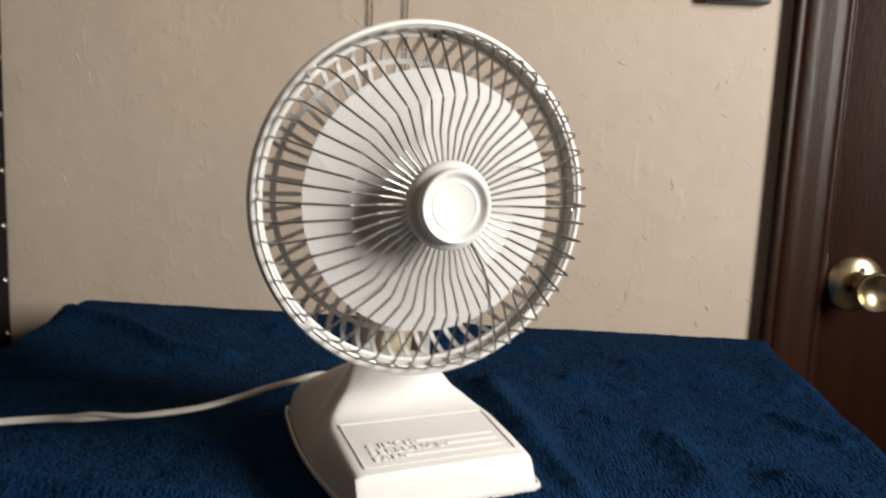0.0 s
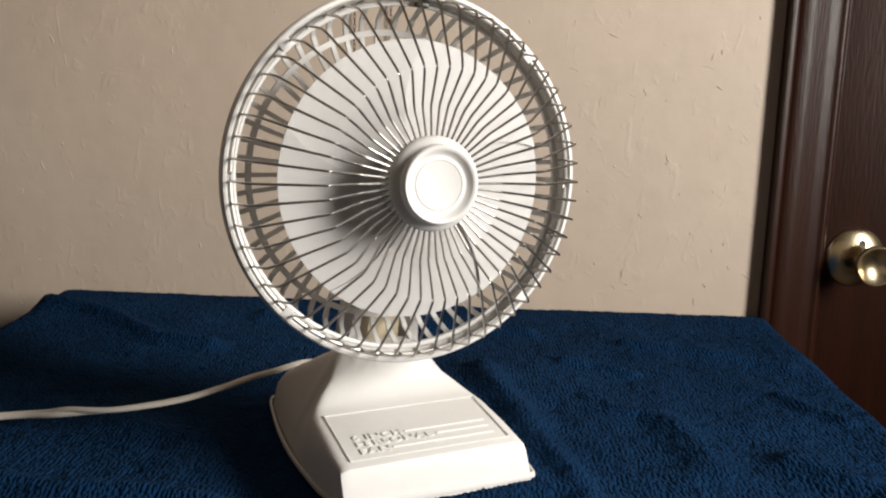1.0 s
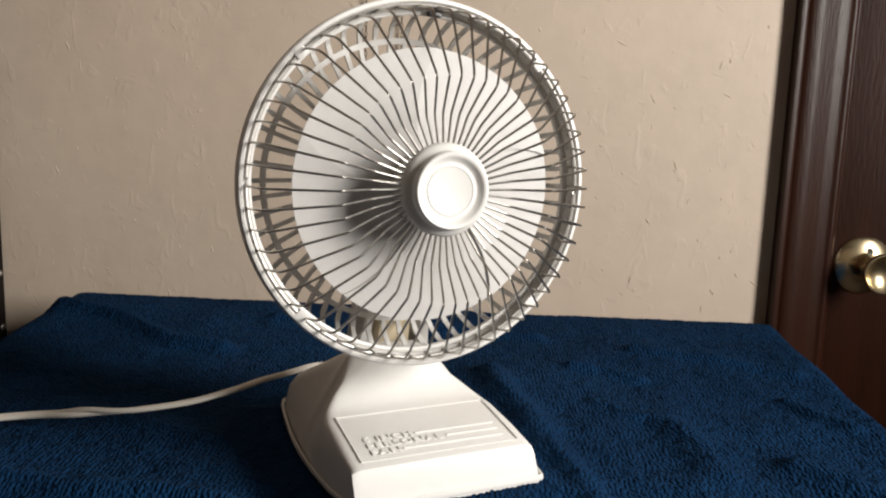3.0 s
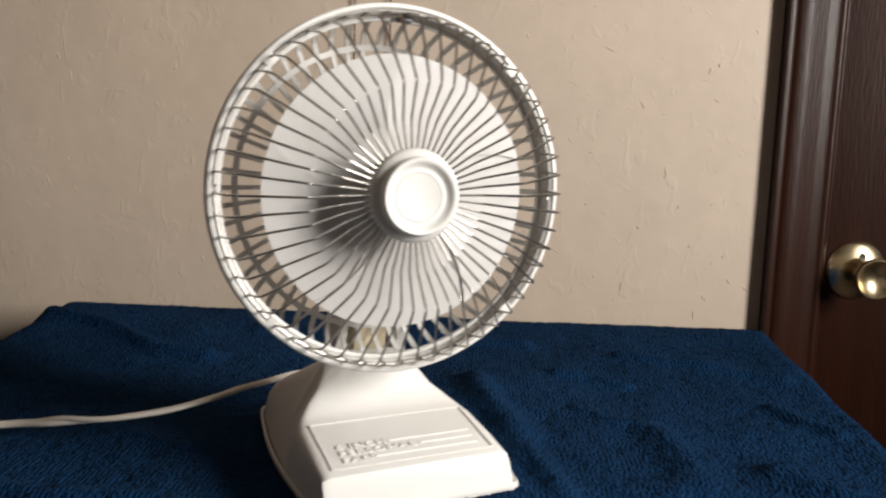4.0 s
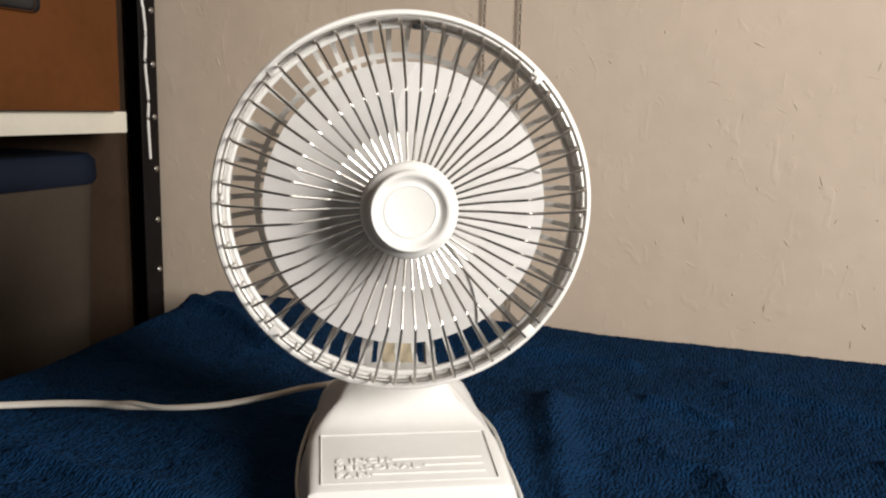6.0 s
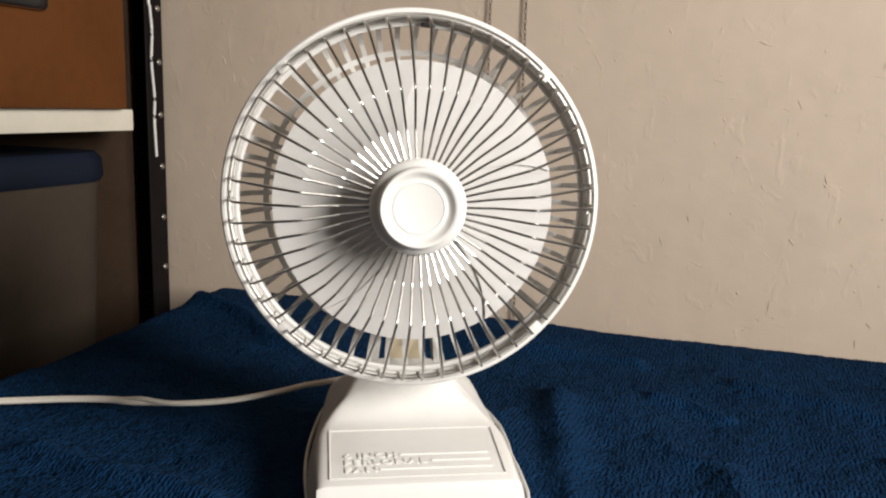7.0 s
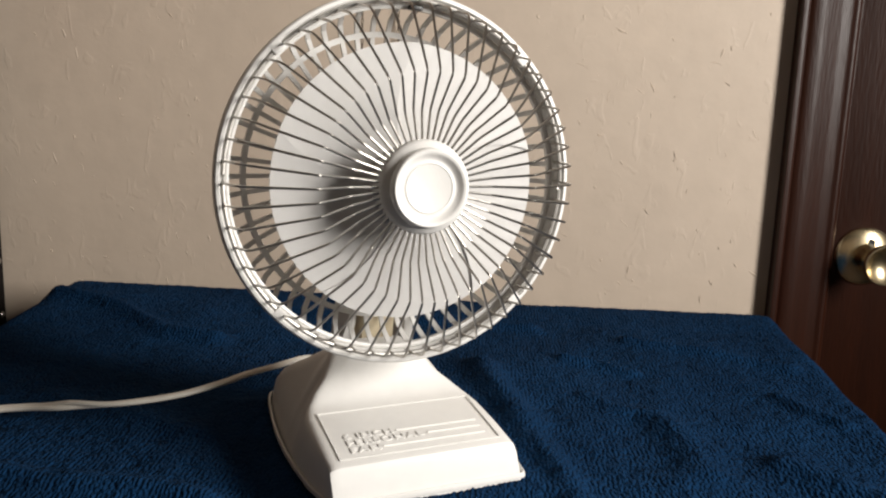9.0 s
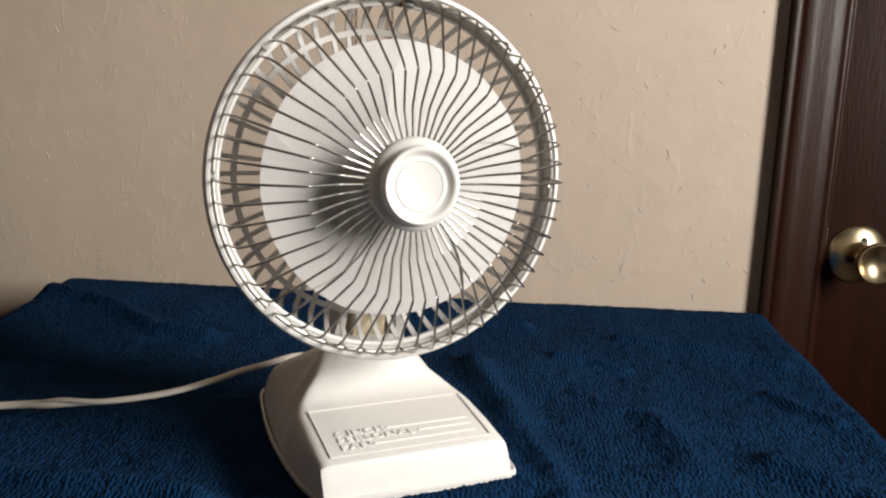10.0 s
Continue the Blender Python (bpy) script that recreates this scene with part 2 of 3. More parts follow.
DOOR_X0, DOOR_X1, DOOR_TOP = 0.378, 1.00, 2.04
tagged(part("wall_north", wall_mesh([(LEFT - THICK, DOOR_X0, WALL, WALL + THICK, 0, CEIL), (DOOR_X0, DOOR_X1, WALL, WALL + THICK, DOOR_TOP, CEIL), (DOOR_X1, RIGHT + THICK, WALL, WALL + THICK, 0, CEIL)]), WALLPAINT, smooth=False), "tan painted plaster wall with small nicks", "wall", kind="structure")
# west and east walls are out of view, made dark to absorb fill light
tagged(part("wall_west", box(LEFT - THICK, LEFT, FRONT, WALL, 0, CEIL), UNSEENWALL, smooth=False), "unseen dark wall behind the rack, added to soak up bounce light", "wall", kind="structure")
tagged(part("wall_east", wall_mesh([(RIGHT, RIGHT + THICK, FRONT, WIN_Y0, 0, CEIL), (RIGHT, RIGHT + THICK, WIN_Y1, WALL, 0, CEIL), (RIGHT, RIGHT + THICK, WIN_Y0, WIN_Y1, 0, WIN_Z0), (RIGHT, RIGHT + THICK, WIN_Y0, WIN_Y1, WIN_Z1, CEIL)]), UNSEENWALL, smooth=False), "unseen dark wall round the window, added to soak up bounce light", "wall", kind="structure")
# south wall is out of view, tan and near to throw front fill light
tagged(part("wall_south", box(LEFT - THICK, RIGHT + THICK, FRONT - THICK, FRONT, 0, CEIL), WALLPAINT, smooth=False), "unseen tan wall added to bounce fill light from the front", "wall", kind="structure")
# floor and ceiling close the room unseen, dark so shadows stay deep
tagged(part("floor", box(LEFT - THICK, RIGHT + THICK, FRONT - THICK, WALL + THICK + 0.6, -0.1, 0), UNSEENFLOOR, smooth=False), "unseen dark floor that closes the room and bounces little light", "floor", kind="structure")
tagged(part("ceiling", box(LEFT - THICK, RIGHT + THICK, FRONT - THICK, WALL + THICK, CEIL, CEIL + 0.1), UNSEENCEILING, smooth=False), "unseen dark ceiling that closes the room and bounces little light", "ceiling", kind="structure")

window = thing("window_1", "white painted window frame letting in daylight", "window", kind="structure")
part("window_frame", wall_mesh([(RIGHT + 0.08, RIGHT + THICK, WIN_Y0, WIN_Y0 + 0.03, WIN_Z0, WIN_Z1), (RIGHT + 0.08, RIGHT + THICK, WIN_Y1 - 0.03, WIN_Y1, WIN_Z0, WIN_Z1), (RIGHT + 0.08, RIGHT + THICK, WIN_Y0 + 0.03, WIN_Y1 - 0.03, WIN_Z0, WIN_Z0 + 0.03), (RIGHT + 0.08, RIGHT + THICK, WIN_Y0 + 0.03, WIN_Y1 - 0.03, WIN_Z1 - 0.03, WIN_Z1)]), GLASSWHITE, window, smooth=False)
part("window_sill", box(RIGHT - 0.03, RIGHT + 0.075, WIN_Y0 - 0.03, WIN_Y1 + 0.03, WIN_Z0 - 0.03, WIN_Z0 - 0.002, 0.004), GLASSWHITE, window)

# ---- door with its moulded casing and brass knob ----
DOOR_FACE = 0.828
door = thing("door_1", "closed dark-stained wooden door with brass knob", "door", kind="structure")
part("door_slab", box(DOOR_X0 + 0.008, DOOR_X1 - 0.008, DOOR_FACE, DOOR_FACE + 0.04, 0.008, DOOR_TOP - 0.01, 0.002), DOORWOOD, door)


def casing_strip(length):
    """Moulded casing: a stepped profile drawn along z."""
    prof = [(0.0, 0.0), (0.0, -0.0140), (0.0008, -0.0152), (0.0050, -0.0154), (0.0066, -0.0146), (0.0080, -0.0136), (0.0096, -0.0146), (0.0130, -0.0153), (0.0210, -0.0153), (0.0232, -0.0148), (0.0300, -0.0122),
            (0.0400, -0.0088), (0.0425, -0.0080), (0.0500, -0.0076), (0.0530, -0.0074), (0.0548, -0.0084), (0.0575, -0.0082), (0.0600, -0.0068), (0.0618, -0.0040), (0.0625, -0.0020), (0.0625, 0.0)]
    return loft([[(x, y - 0.0010 if y else 0.0, z) for x, y in prof] for z in (0.0, length)])


casing = thing("door_casing", "dark-stained moulded wooden door casing", "trim", kind="structure")
part("upright", casing_strip(DOOR_TOP + 0.05), DOORWOOD, casing, m=Matrix.Translation((DOOR_X0 - 0.058, WALL - 0.0005, 0)))
part("upright", casing_strip(DOOR_TOP + 0.05), DOORWOOD, casing, m=Matrix.Translation((DOOR_X1 + 0.058, WALL - 0.0005, 0)) @ Matrix.Scale(-1, 4, (1, 0, 0)))
part("head", box(DOOR_X0 + 0.005, DOOR_X1 - 0.005, WALL - 0.018, WALL + 0.002, DOOR_TOP - 0.005, DOOR_TOP + 0.05, 0.003), DOORWOOD, casing)
part("door_stop", box(DOOR_X0 + 0.0005, DOOR_X0 + 0.0075, WALL + 0.001, WALL + 0.07, 0, DOOR_TOP - 0.012, 0.001), DOORWOOD, casing)

KX, KZ = 0.4205, TABLE + 0.0485
part("door_knob", lathe([(0.0, -0.0455), (0.006, -0.0460), (0.012, -0.0482), (0.0165, -0.0512), (0.0187, -0.0530), (0.0200, -0.0530), (0.0208, -0.0508), (0.0203, -0.0465), (0.0180, -0.0405), (0.0145, -0.0350), (0.0122, -0.0305), (0.0118, -0.0240), (0.0132, -0.0170), (0.0150, -0.0110), (0.0150, -0.0066)], 64), BRASS, door, "polished brass round door knob", Matrix.Translation((KX, DOOR_FACE, KZ)))
part("rosette", lathe([(0.0, -0.0096), (0.006, -0.0094), (0.012, -0.0088), (0.018, -0.0077), (0.022, -0.0065), (0.0255, -0.0050), (0.0285, -0.0034), (0.0303, -0.0022), (0.0312, -0.0010), (0.0312, 0.0), (0, 0)], 64), BRASS, door, "domed brass rose plate", Matrix.Translation((KX, DOOR_FACE - 0.0004, KZ)))
part("release_hole", lathe([(0.0, -0.0072), (0.0038, -0.0072), (0.0042, -0.0064), (0.0042, -0.002), (0.0, -0.002)], 20), BLACKPLASTIC, door, "small dark release hole", Matrix.Translation((KX + 0.0035, DOOR_FACE - 0.0016, KZ + 0.0160)))

# ---- hanging chains and a small dark plaque on the wall ----


def chain(x, z0, z1, seed):
    bm = bmesh.new()
    rnd = random.Random(seed)
    z, k = z0, 0
    while z < z1:
        ring = []
        lean = rnd.uniform(-0.0003, 0.0003)
        for i in range(10):
            a = 2 * math.pi * i / 10
            u, w = 0.0011 * math.cos(a), 0.0030 * math.sin(a)
            ring.append((x + lean + (u if k % 2 else 0.0003 * math.cos(a)), WALL - 0.0042 + (0.0 if k % 2 else u), z + w))
        tube(ring, 0.00045, 5, bm, closed=True)
        z, k = z + 0.0050, k + 1
    return bm


tagged(part("hanging_chain", chain(-0.120, TABLE + 0.05, TABLE + 1.0, 1), CHAINMETAL), "thin dark bronze link chain hanging against the wall", "chain", "wall chains")
tagged(part("hanging_chain", chain(-0.0825, TABLE - 0.02, TABLE + 1.0, 2), CHAINMETAL), "thin dark bronze link chain hanging down behind the table", "chain", "wall chains")
part_plaque = part("wall_plaque", box(0.226, 0.293, WALL - 0.014, WALL - 0.001, TABLE + 0.338, TABLE + 0.46, 0.003), BLACKPLASTIC)
tagged(part_plaque, "small dark plaque hung on the tan wall", "wall ornament")

# nicks and raised scars in the plaster
rnd = random.Random(7)
bm = bmesh.new()
spots = [(0.211, 0.1486, 0.012, 0.3), (0.2613, 0.0128, 0.004, 0.0), (-0.38, 0.170, 0.006, 0.9), (0.186, 0.0885, 0.010, 0.6), (0.1713, 0.0242, 0.012, -0.1),
         (0.2503, -0.0050, 0.010, 0.1), (0.1634, 0.0089, 0.006, 0.7), (0.2594, 0.0150, 0.005, 0.3), (0.2268, 0.1117, 0.007, -0.3), (0.2617, 0.1153, 0.003, 0.0), (0.2408, 0.0701, 0.004, 0.4), (0.2771, 0.0597, 0.004, 0.2), (0.1561, 0.1391, 0.005, 0.5), (0.2106, 0.1434, 0.004, 0.6), (0.2653, 0.0521, 0.003, 0.0)]
for k in range(22):
    spots.append((rnd.uniform(-0.48, 0.30), rnd.uniform(-0.01, 0.36), rnd.choice((0.002, 0.003, 0.0045, 0.007, 0.010)), rnd.gauss(0.45, 0.45)))
for x, z, size, lean in spots:
    w = rnd.uniform(0.0004, 0.0009)
    d = Vector((math.sin(lean), 0, -math.cos(lean))) * size / 2
    s = Vector((d.z, 0, -d.x)).normalized() * w
    c = Vector((x, WALL - 0.0002, TABLE + z))
    v = [bm.verts.new(c + p) for p in (-d, -d * 0.2 + s, d, d * 0.1 - s)]
    top = bm.verts.new(c + Vector((0, -0.0006, 0)))
    for i in range(4):
        bm.faces.new((v[i], v[(i + 1) % 4], top))
tagged(part("plaster_nicks", bm, NICK, smooth=False), "small nicks and scars in the wall plaster", "wall marks", kind="stuff")

# torn trowel flakes standing a little proud of the wall
bm = bmesh.new()
for k in range(170):
    size = rnd.choice((0.003, 0.004, 0.005, 0.006, 0.008, 0.011, 0.015))
    lean, bend = rnd.gauss(0.5, 0.5), rnd.uniform(-0.5, 0.5)
    c = Vector((rnd.uniform(-0.50, 0.31), WALL, TABLE + rnd.uniform(-0.04, 0.40)))
    high, wide = rnd.uniform(0.0002, 0.0007), rnd.uniform(0.0009, 0.0024)
    rings, count = [], 6
    for i in range(count + 1):
        u = i / count
        a = lean + bend * (u - 0.5)
        d = Vector((math.sin(a), 0, -math.cos(a)))
        s = Vector((-d.z, 0, d.x))
        m = c + d * size * (u - 0.5)
        fat = math.sin(math.pi * min(max(u, 0.04), 0.96)) ** 0.7 * rnd.uniform(0.7, 1.2)
        rings.append([bm.verts.new(m - s * wide * fat + Vector((0, 0.0004, 0))), bm.verts.new(m + s * wide * fat * 0.5 + Vector((0, -high * fat, 0))), bm.verts.new(m + s * wide * fat + Vector((0, 0.0004, 0)))])
    for p, q in zip(rings, rings[1:]):
        bm.faces.new((p[0], p[1], q[1], q[0]))
        bm.faces.new((p[1], p[2], q[2], q[1]))
tagged(part("plaster_flakes", bm, WALLPAINT), "small raised trowel flakes in the tan wall plaster", "wall marks", kind="stuff")

# ---- shelf rack with a box and a bin ----
RX, RY = -0.5205, 0.812      # outer corner of the rack's rear post
rack = thing("shelf_rack", "black slotted-steel rack with white shelves beside the table", "shelf rack", Matrix.Translation((RX, RY, 0)))


def post_mesh():
    bm = bmesh.new()
    box(-0.0025, 0.0, -0.030, 0.0, 0.0, 1.75, 0.0006, bm, 1)
    box(-0.042, -0.0025, -0.0025, 0.0, 0.0, 1.75, 0.0006, bm, 1)
    return bm


def bolt_mesh():
    return lathe([(0.0, -0.0022), (0.0026, -0.0020), (0.0036, -0.0008), (0.0036, 0.0)], 12)


post = part("post", post_mesh(), BLACKMETAL, rack, "black slotted angle post")
for k in range(13):
    part("bolt", bolt_mesh(), STEEL, post, "small bright bolt head", Matrix.Translation((0.0, -0.008, TABLE - 0.30 + 0.0612 * k)) @ pose(0, 0, 0, 0, 0, 90))
for px, py, turn in ((0.0, -0.86, 270), (-0.40, 0.0, 90), (-0.40, -0.86, 180)):
    part("post", post_mesh(), BLACKMETAL, rack, "black slotted angle post", pose(px, py, 0, 0, 0, turn))
for z in (0.446, TABLE + 0.1715, 1.446):
    part("shelf", box(-0.395, -0.008, -0.815, -0.046, z, z + 0.0240, 0.0015), SHELFWHITE, rack, "white laminate shelf board", Matrix.Identity(4))
# thin sheet behind the shelves, browner and darker than the wall
part("back_sheet", box(-0.395, -0.045, -0.0065, -0.003, 0.40, 1.5), BROWNSHEET, rack, "thin brown sheet across the back of the rack", smooth=False)
cable = part("cable", tube(smooth_line([(0.003, -0.024, 1.45), (0.0035, -0.028, TABLE + 0.36), (0.004, -0.026, TABLE + 0.31), (0.0035, -0.023, TABLE + 0.285), (0.0035, -0.0255, TABLE + 0.25), (0.0035, -0.022, TABLE + 0.21), (0.0035, -0.0235, TABLE + 0.185), (0.003, -0.021, TABLE + 0.141)], 6), 0.0016, 8), WHITE, rack, "thin white cable hanging down the post")

cabinet = thing("wooden_case", "orange-brown box with a black inset panel on the shelf", "box", Matrix.Translation((-0.515, 0.741, TABLE + 0.1958)))
part("body", box(-0.33, 0.0, -0.42, 0.0, 0.0, 0.27, 0.004), BROWNBOX, cabinet)
inset = part("inset_panel", box(-0.004, 0.0035, -0.30, -0.114, 0.093, 0.20, 0.009, None, 3), BLACKPLASTIC, cabinet, "black rounded inset panel")
part("dial", lathe([(0.0, -0.006), (0.010, -0.006), (0.0125, -0.004), (0.0125, 0.0), (0, 0)], 28), GREYPLASTIC, inset, "grey round dial", Matrix.Translation((0.0035, -0.140, 0.116)) @ pose(0, 0, 0, 0, 0, 90))


def rounded_rect(hx, hy, r, z, n=6):
    out = []
    for cx, cy, a0 in ((hx - r, hy - r, 0), (-hx + r, hy - r, 90), (-hx + r, -hy + r, 180), (hx - r, -hy + r, 270)):
        out += [(cx + r * math.cos(radians(a0 + 90 * k / n)), cy + r * math.sin(radians(a0 + 90 * k / n)), z) for k in range(n + 1)]
    return out


bin_ob = thing("storage_bin", "clouded plastic storage bin with blue lid on the lower shelf", "storage bin", Matrix.Translation((-0.692, 0.590, 0.4703)))
H = TABLE + 0.118 - 0.4675
part("tub", loft([rounded_rect(0.125, 0.150, 0.045, 0.0), rounded_rect(0.130, 0.156, 0.05, 0.01), rounded_rect(0.145, 0.171, 0.056, H), rounded_rect(0.141, 0.167, 0.053, H), rounded_rect(0.126, 0.152, 0.046, 0.014)]), BIN, bin_ob, "clouded see-through plastic tub")
part("lid", loft([rounded_rect(0.147, 0.174, 0.058, H - 0.006), rounded_rect(0.150, 0.177, 0.060, H), rounded_rect(0.149, 0.176, 0.060, H + 0.020), rounded_rect(0.143, 0.170, 0.056, H + 0.027), rounded_rect(0.120, 0.146, 0.045, H + 0.029), rounded_rect(0.112, 0.138, 0.04, H + 0.024)]), BLUELID, bin_ob, "dark blue snap-on lid")

# ---- table under the towel ----
table = thing("side_table", "small wooden table hidden under the navy towel", "table")
part("tabletop", box(-0.372, 0.262, 0.08, 0.748, TABLE - 0.055, TABLE - 0.024, 0.006), TABLEWOOD, table)
for x in (-0.33, 0.22):
    for y in (0.12, 0.71):
        part("leg", box(x - 0.02, x + 0.02, y - 0.02, y + 0.02, 0, TABLE - 0.056, 0.003), TABLEWOOD, table)

# ---- towel: one sheet with folds, draped over the edges ----
FAN = (-0.027, 0.360)
YAW = radians(24.07)


# ridges (and, with a negative height, hollows) in the cloth
FOLDS = [([(0.016, 0.545), (0.028, 0.505), (0.044, 0.450), (0.055, 0.400), (0.067, 0.335)], 0.014, 0.0058), ([(0.046, 0.375), (0.050, 0.330), (0.052, 0.290)], 0.012, -0.0024),
         ([(0.136, 0.465), (0.146, 0.430), (0.150, 0.375)], 0.014, 0.0030), ([(0.122, 0.448), (0.126, 0.420), (0.124, 0.385)], 0.014, -0.0014), ([(0.095, 0.500), (0.118, 0.470)], 0.008, 0.0016),
         ([(0.236, 0.520), (0.247, 0.495), (0.262, 0.472)], 0.007, 0.0028), ([(0.086, 0.585), (0.112, 0.583), (0.135, 0.560)], 0.007, 0.0032),
         ([(0.150, 0.640), (0.205, 0.625), (0.262, 0.588)], 0.010, 0.0035), ([(0.20, 0.40), (0.235, 0.36), (0.25, 0.30)], 0.012, 0.0045),
         ([(-0.395, 0.700), (-0.332, 0.662), (-0.249, 0.600), (-0.200, 0.585)], 0.010, 0.0055), ([(-0.36, 0.64), (-0.28, 0.56)], 0.016, -0.0015),
         ([(-0.270, 0.455), (-0.215, 0.425), (-0.160, 0.400)], 0.012, 0.0018), ([(-0.260, 0.335), (-0.196, 0.329), (-0.120, 0.315)], 0.010, 0.0045), ([(-0.18, 0.69), (-0.05, 0.66), (0.06, 0.67)], 0.012, 0.0040)]


def towel_height(x, y):
    """Height of the towel's surface over the table, on arrays."""
    wav = 0.0030 * lattice(x * 9 + 3, y * 7, 1) + 0.0019 * lattice(x * 21 + y * 6, y * 15 - x * 4, 2) + 0.0009 * lattice(x * 48, y * 36, 3) + 0.00025 * lattice(x * 110, y * 80, 4)
    ux, uy = x + 0.005 * lattice(x * 20, y * 20, 5), y + 0.005 * lattice(x * 20 + 9, y * 20, 6)
    for line, width, high in FOLDS:
        near = np.full(x.shape, 9.0)
        for (ax, ay), (bx, by) in zip(line, line[1:]):
            t = np.clip(((ux - ax) * (bx - ax) + (uy - ay) * (by - ay)) / ((bx - ax) ** 2 + (by - ay) ** 2), 0, 1)
            near = np.minimum(near, np.hypot(ux - ax - t * (bx - ax), uy - ay - t * (by - ay)))
        wav = wav + 1.6 * high * np.exp(-(near / width) ** 2)
    # pressed flat under the fan's foot
    lx = (x - FAN[0]) * math.cos(YAW) + (y - FAN[1]) * math.sin(YAW)
    ly = -(x - FAN[0]) * math.sin(YAW) + (y - FAN[1]) * math.cos(YAW)
    d = np.maximum(np.abs(lx - 0.004) - 0.060, np.abs(ly - 0.035) - 0.078)
    keep = np.clip(d / 0.03, 0, 1)
    keep = keep * keep * (3 - 2 * keep)
    calm = np.clip((0.765 - y) / 0.07, 0.25, 1)
    wav = wav + 0.0028 * np.clip((0.02 - x) / 0.06, 0, 1) * np.clip((y - 0.60) / 0.10, 0, 1) / calm
    return (wav * calm - 0.003) * keep + 0.0034 * (1 - keep)


def towel_mesh():
    r, hang = 0.020, 0.16
    arc = r * math.pi / 2
    x_flat0, x_flat1, y_flat0, y_flat1 = -0.377, 0.272, 0.085, 0.752

    def fold(s, a, b):
        """Along the cloth: place across the table, and drop."""
        over = np.maximum(np.maximum(a - s, s - b), 0)
        sign = np.where(s < a, -1.0, np.where(s > b, 1.0, 0.0))
        ang = np.minimum(over, arc) / r
        flat = np.clip(s, a, b)
        return flat + sign * r * np.sin(ang), r * (1 - np.cos(ang)) + np.maximum(over - arc, 0)

    def samples(a, b, step):
        inner = np.arange(a - arc, b + arc, step)
        tail = np.arange(1, 9) * hang / 8
        return np.concatenate([inner[0] - tail[::-1], inner, inner[-1] + tail])
    sx, sy = samples(x_flat0, x_flat1, 0.00090), samples(y_flat0, y_flat1, 0.0016)
    gx, gy = np.meshgrid(sx, sy)
    px, dx = fold(gx, x_flat0, x_flat1)
    py, dy = fold(gy, y_flat0, y_flat1)
    # the cloth widens a little to the back
    wide = (py - 0.45) * 0.075
    px = px + wide * np.clip((px + 0.05) / 0.33, -1, 1)
    z = towel_height(px, py)
    # pile: rows of loops that run from front to back, broken up along their length
    sway = px + 0.0013 * lattice(px * 70, py * 110, 13) + 0.0008 * lattice(px * 190, py * 160, 15)
    loops = 0.00046 * np.sin(2 * math.pi * sway / 0.0029) * (0.5 + 0.8 * lattice(px / 0.0040, py / 0.0060, 14)) + 0.00042 * lattice(px / 0.0040, py / 0.0052, 11)
    z = z + loops - np.maximum(dx, dy) - 0.25 * np.minimum(dx, dy)
    bulge = 0.006 * lattice(gx * 14, gy * 14, 21) * np.clip(np.maximum(dx, dy) / 0.05, 0, 1)
    px, py = px + bulge * np.sign(gx) * (dx > 0), py + bulge * (dy > 0) * np.sign(gy - 0.4)
    ny, nx = gx.shape
    co = np.stack([px, np.minimum(py, WALL - 0.004), z + TABLE], -1).reshape(-1, 3)
    idx = np.arange(nx * ny).reshape(ny, nx)
    quads = np.stack([idx[:-1, :-1], idx[:-1, 1:], idx[1:, 1:], idx[1:, :-1]], -1).reshape(-1, 4)
    me = bpy.data.meshes.new("towel")
    me.vertices.add(len(co))
    me.vertices.foreach_set("co", co.ravel())
    me.loops.add(quads.size)
    me.loops.foreach_set("vertex_index", quads.ravel())
    me.polygons.add(len(quads))
    me.polygons.foreach_set("loop_start", np.arange(0, quads.size, 4))
    me.update(calc_edges=True)
    return me


tagged(mesh_part("towel", towel_mesh(), TOWEL), "navy blue terry towel spread rumpled over the table", "towel")

# ---- the desk fan ----
fan = thing("desk_fan", "small white desk fan with chromed wire cage on the towel", "fan", pose(FAN[0], FAN[1], TABLE, 0, 0, 24.07))
HEAD = Matrix.Translation((0.0001, 0, 0.1595)) @ pose(0, 0, 0, 0, 0, 1.1) @ pose(0, 0, 0, -1.92)

# foot: sections from front to back, each with a broad sole and a narrower crown
FOOT = pose(0.0004, 0.0345, 0, 0, 0, 3.04) @ Matrix.Translation((0, -0.035, 0))


def foot_section(y, sole, crown, high, power=1.6, n=9):
    # the back swells out to one side
    swell = min(max((y - 0.030) / 0.050, 0), 1)
    sole, crown = sole + 0.0020 * swell, crown + 0.0030 * swell
    half = [(sole, 0.0)] + [(sole - (sole - crown) * (k / n) ** power, 0.0015 + (high - 0.0015) * k / n) for k in range(n + 1)]
    # round the shoulder off
    k = 1.0 + min(max((y - 0.006) / 0.028, 0), 1) * min(max((0.10 - y) / 0.03, 0), 1)
    half[-1] = (crown + 0.0003 + (sole - crown) * 0.035 * (k - 1), high - min(0.0030, high * 0.065))
    half.append((crown - 0.0008 * k, high - min(0.0012, high * 0.03)))
    half.append((crown - 0.0026 * k, high - 0.0002 * k))
    half.append((crown - 0.005 * k, high + 0.0002))
    half.append((crown * 0.35, high + 0.0003))
    # the crown leans over to the middle of the head as it rises
    def lean(z):
        return 0.0035 * swell + 0.0030 * min(max(1 - z / 0.022, 0), 1) - 0.0030 * min(max((z - 0.028) / 0.030, 0), 1)
    return [(x + lean(z), y, z) for x, z in half] + [(lean(high), y, high + 0.00035)] + [(-x + lean(z), y, z) for x, z in reversed(half)]


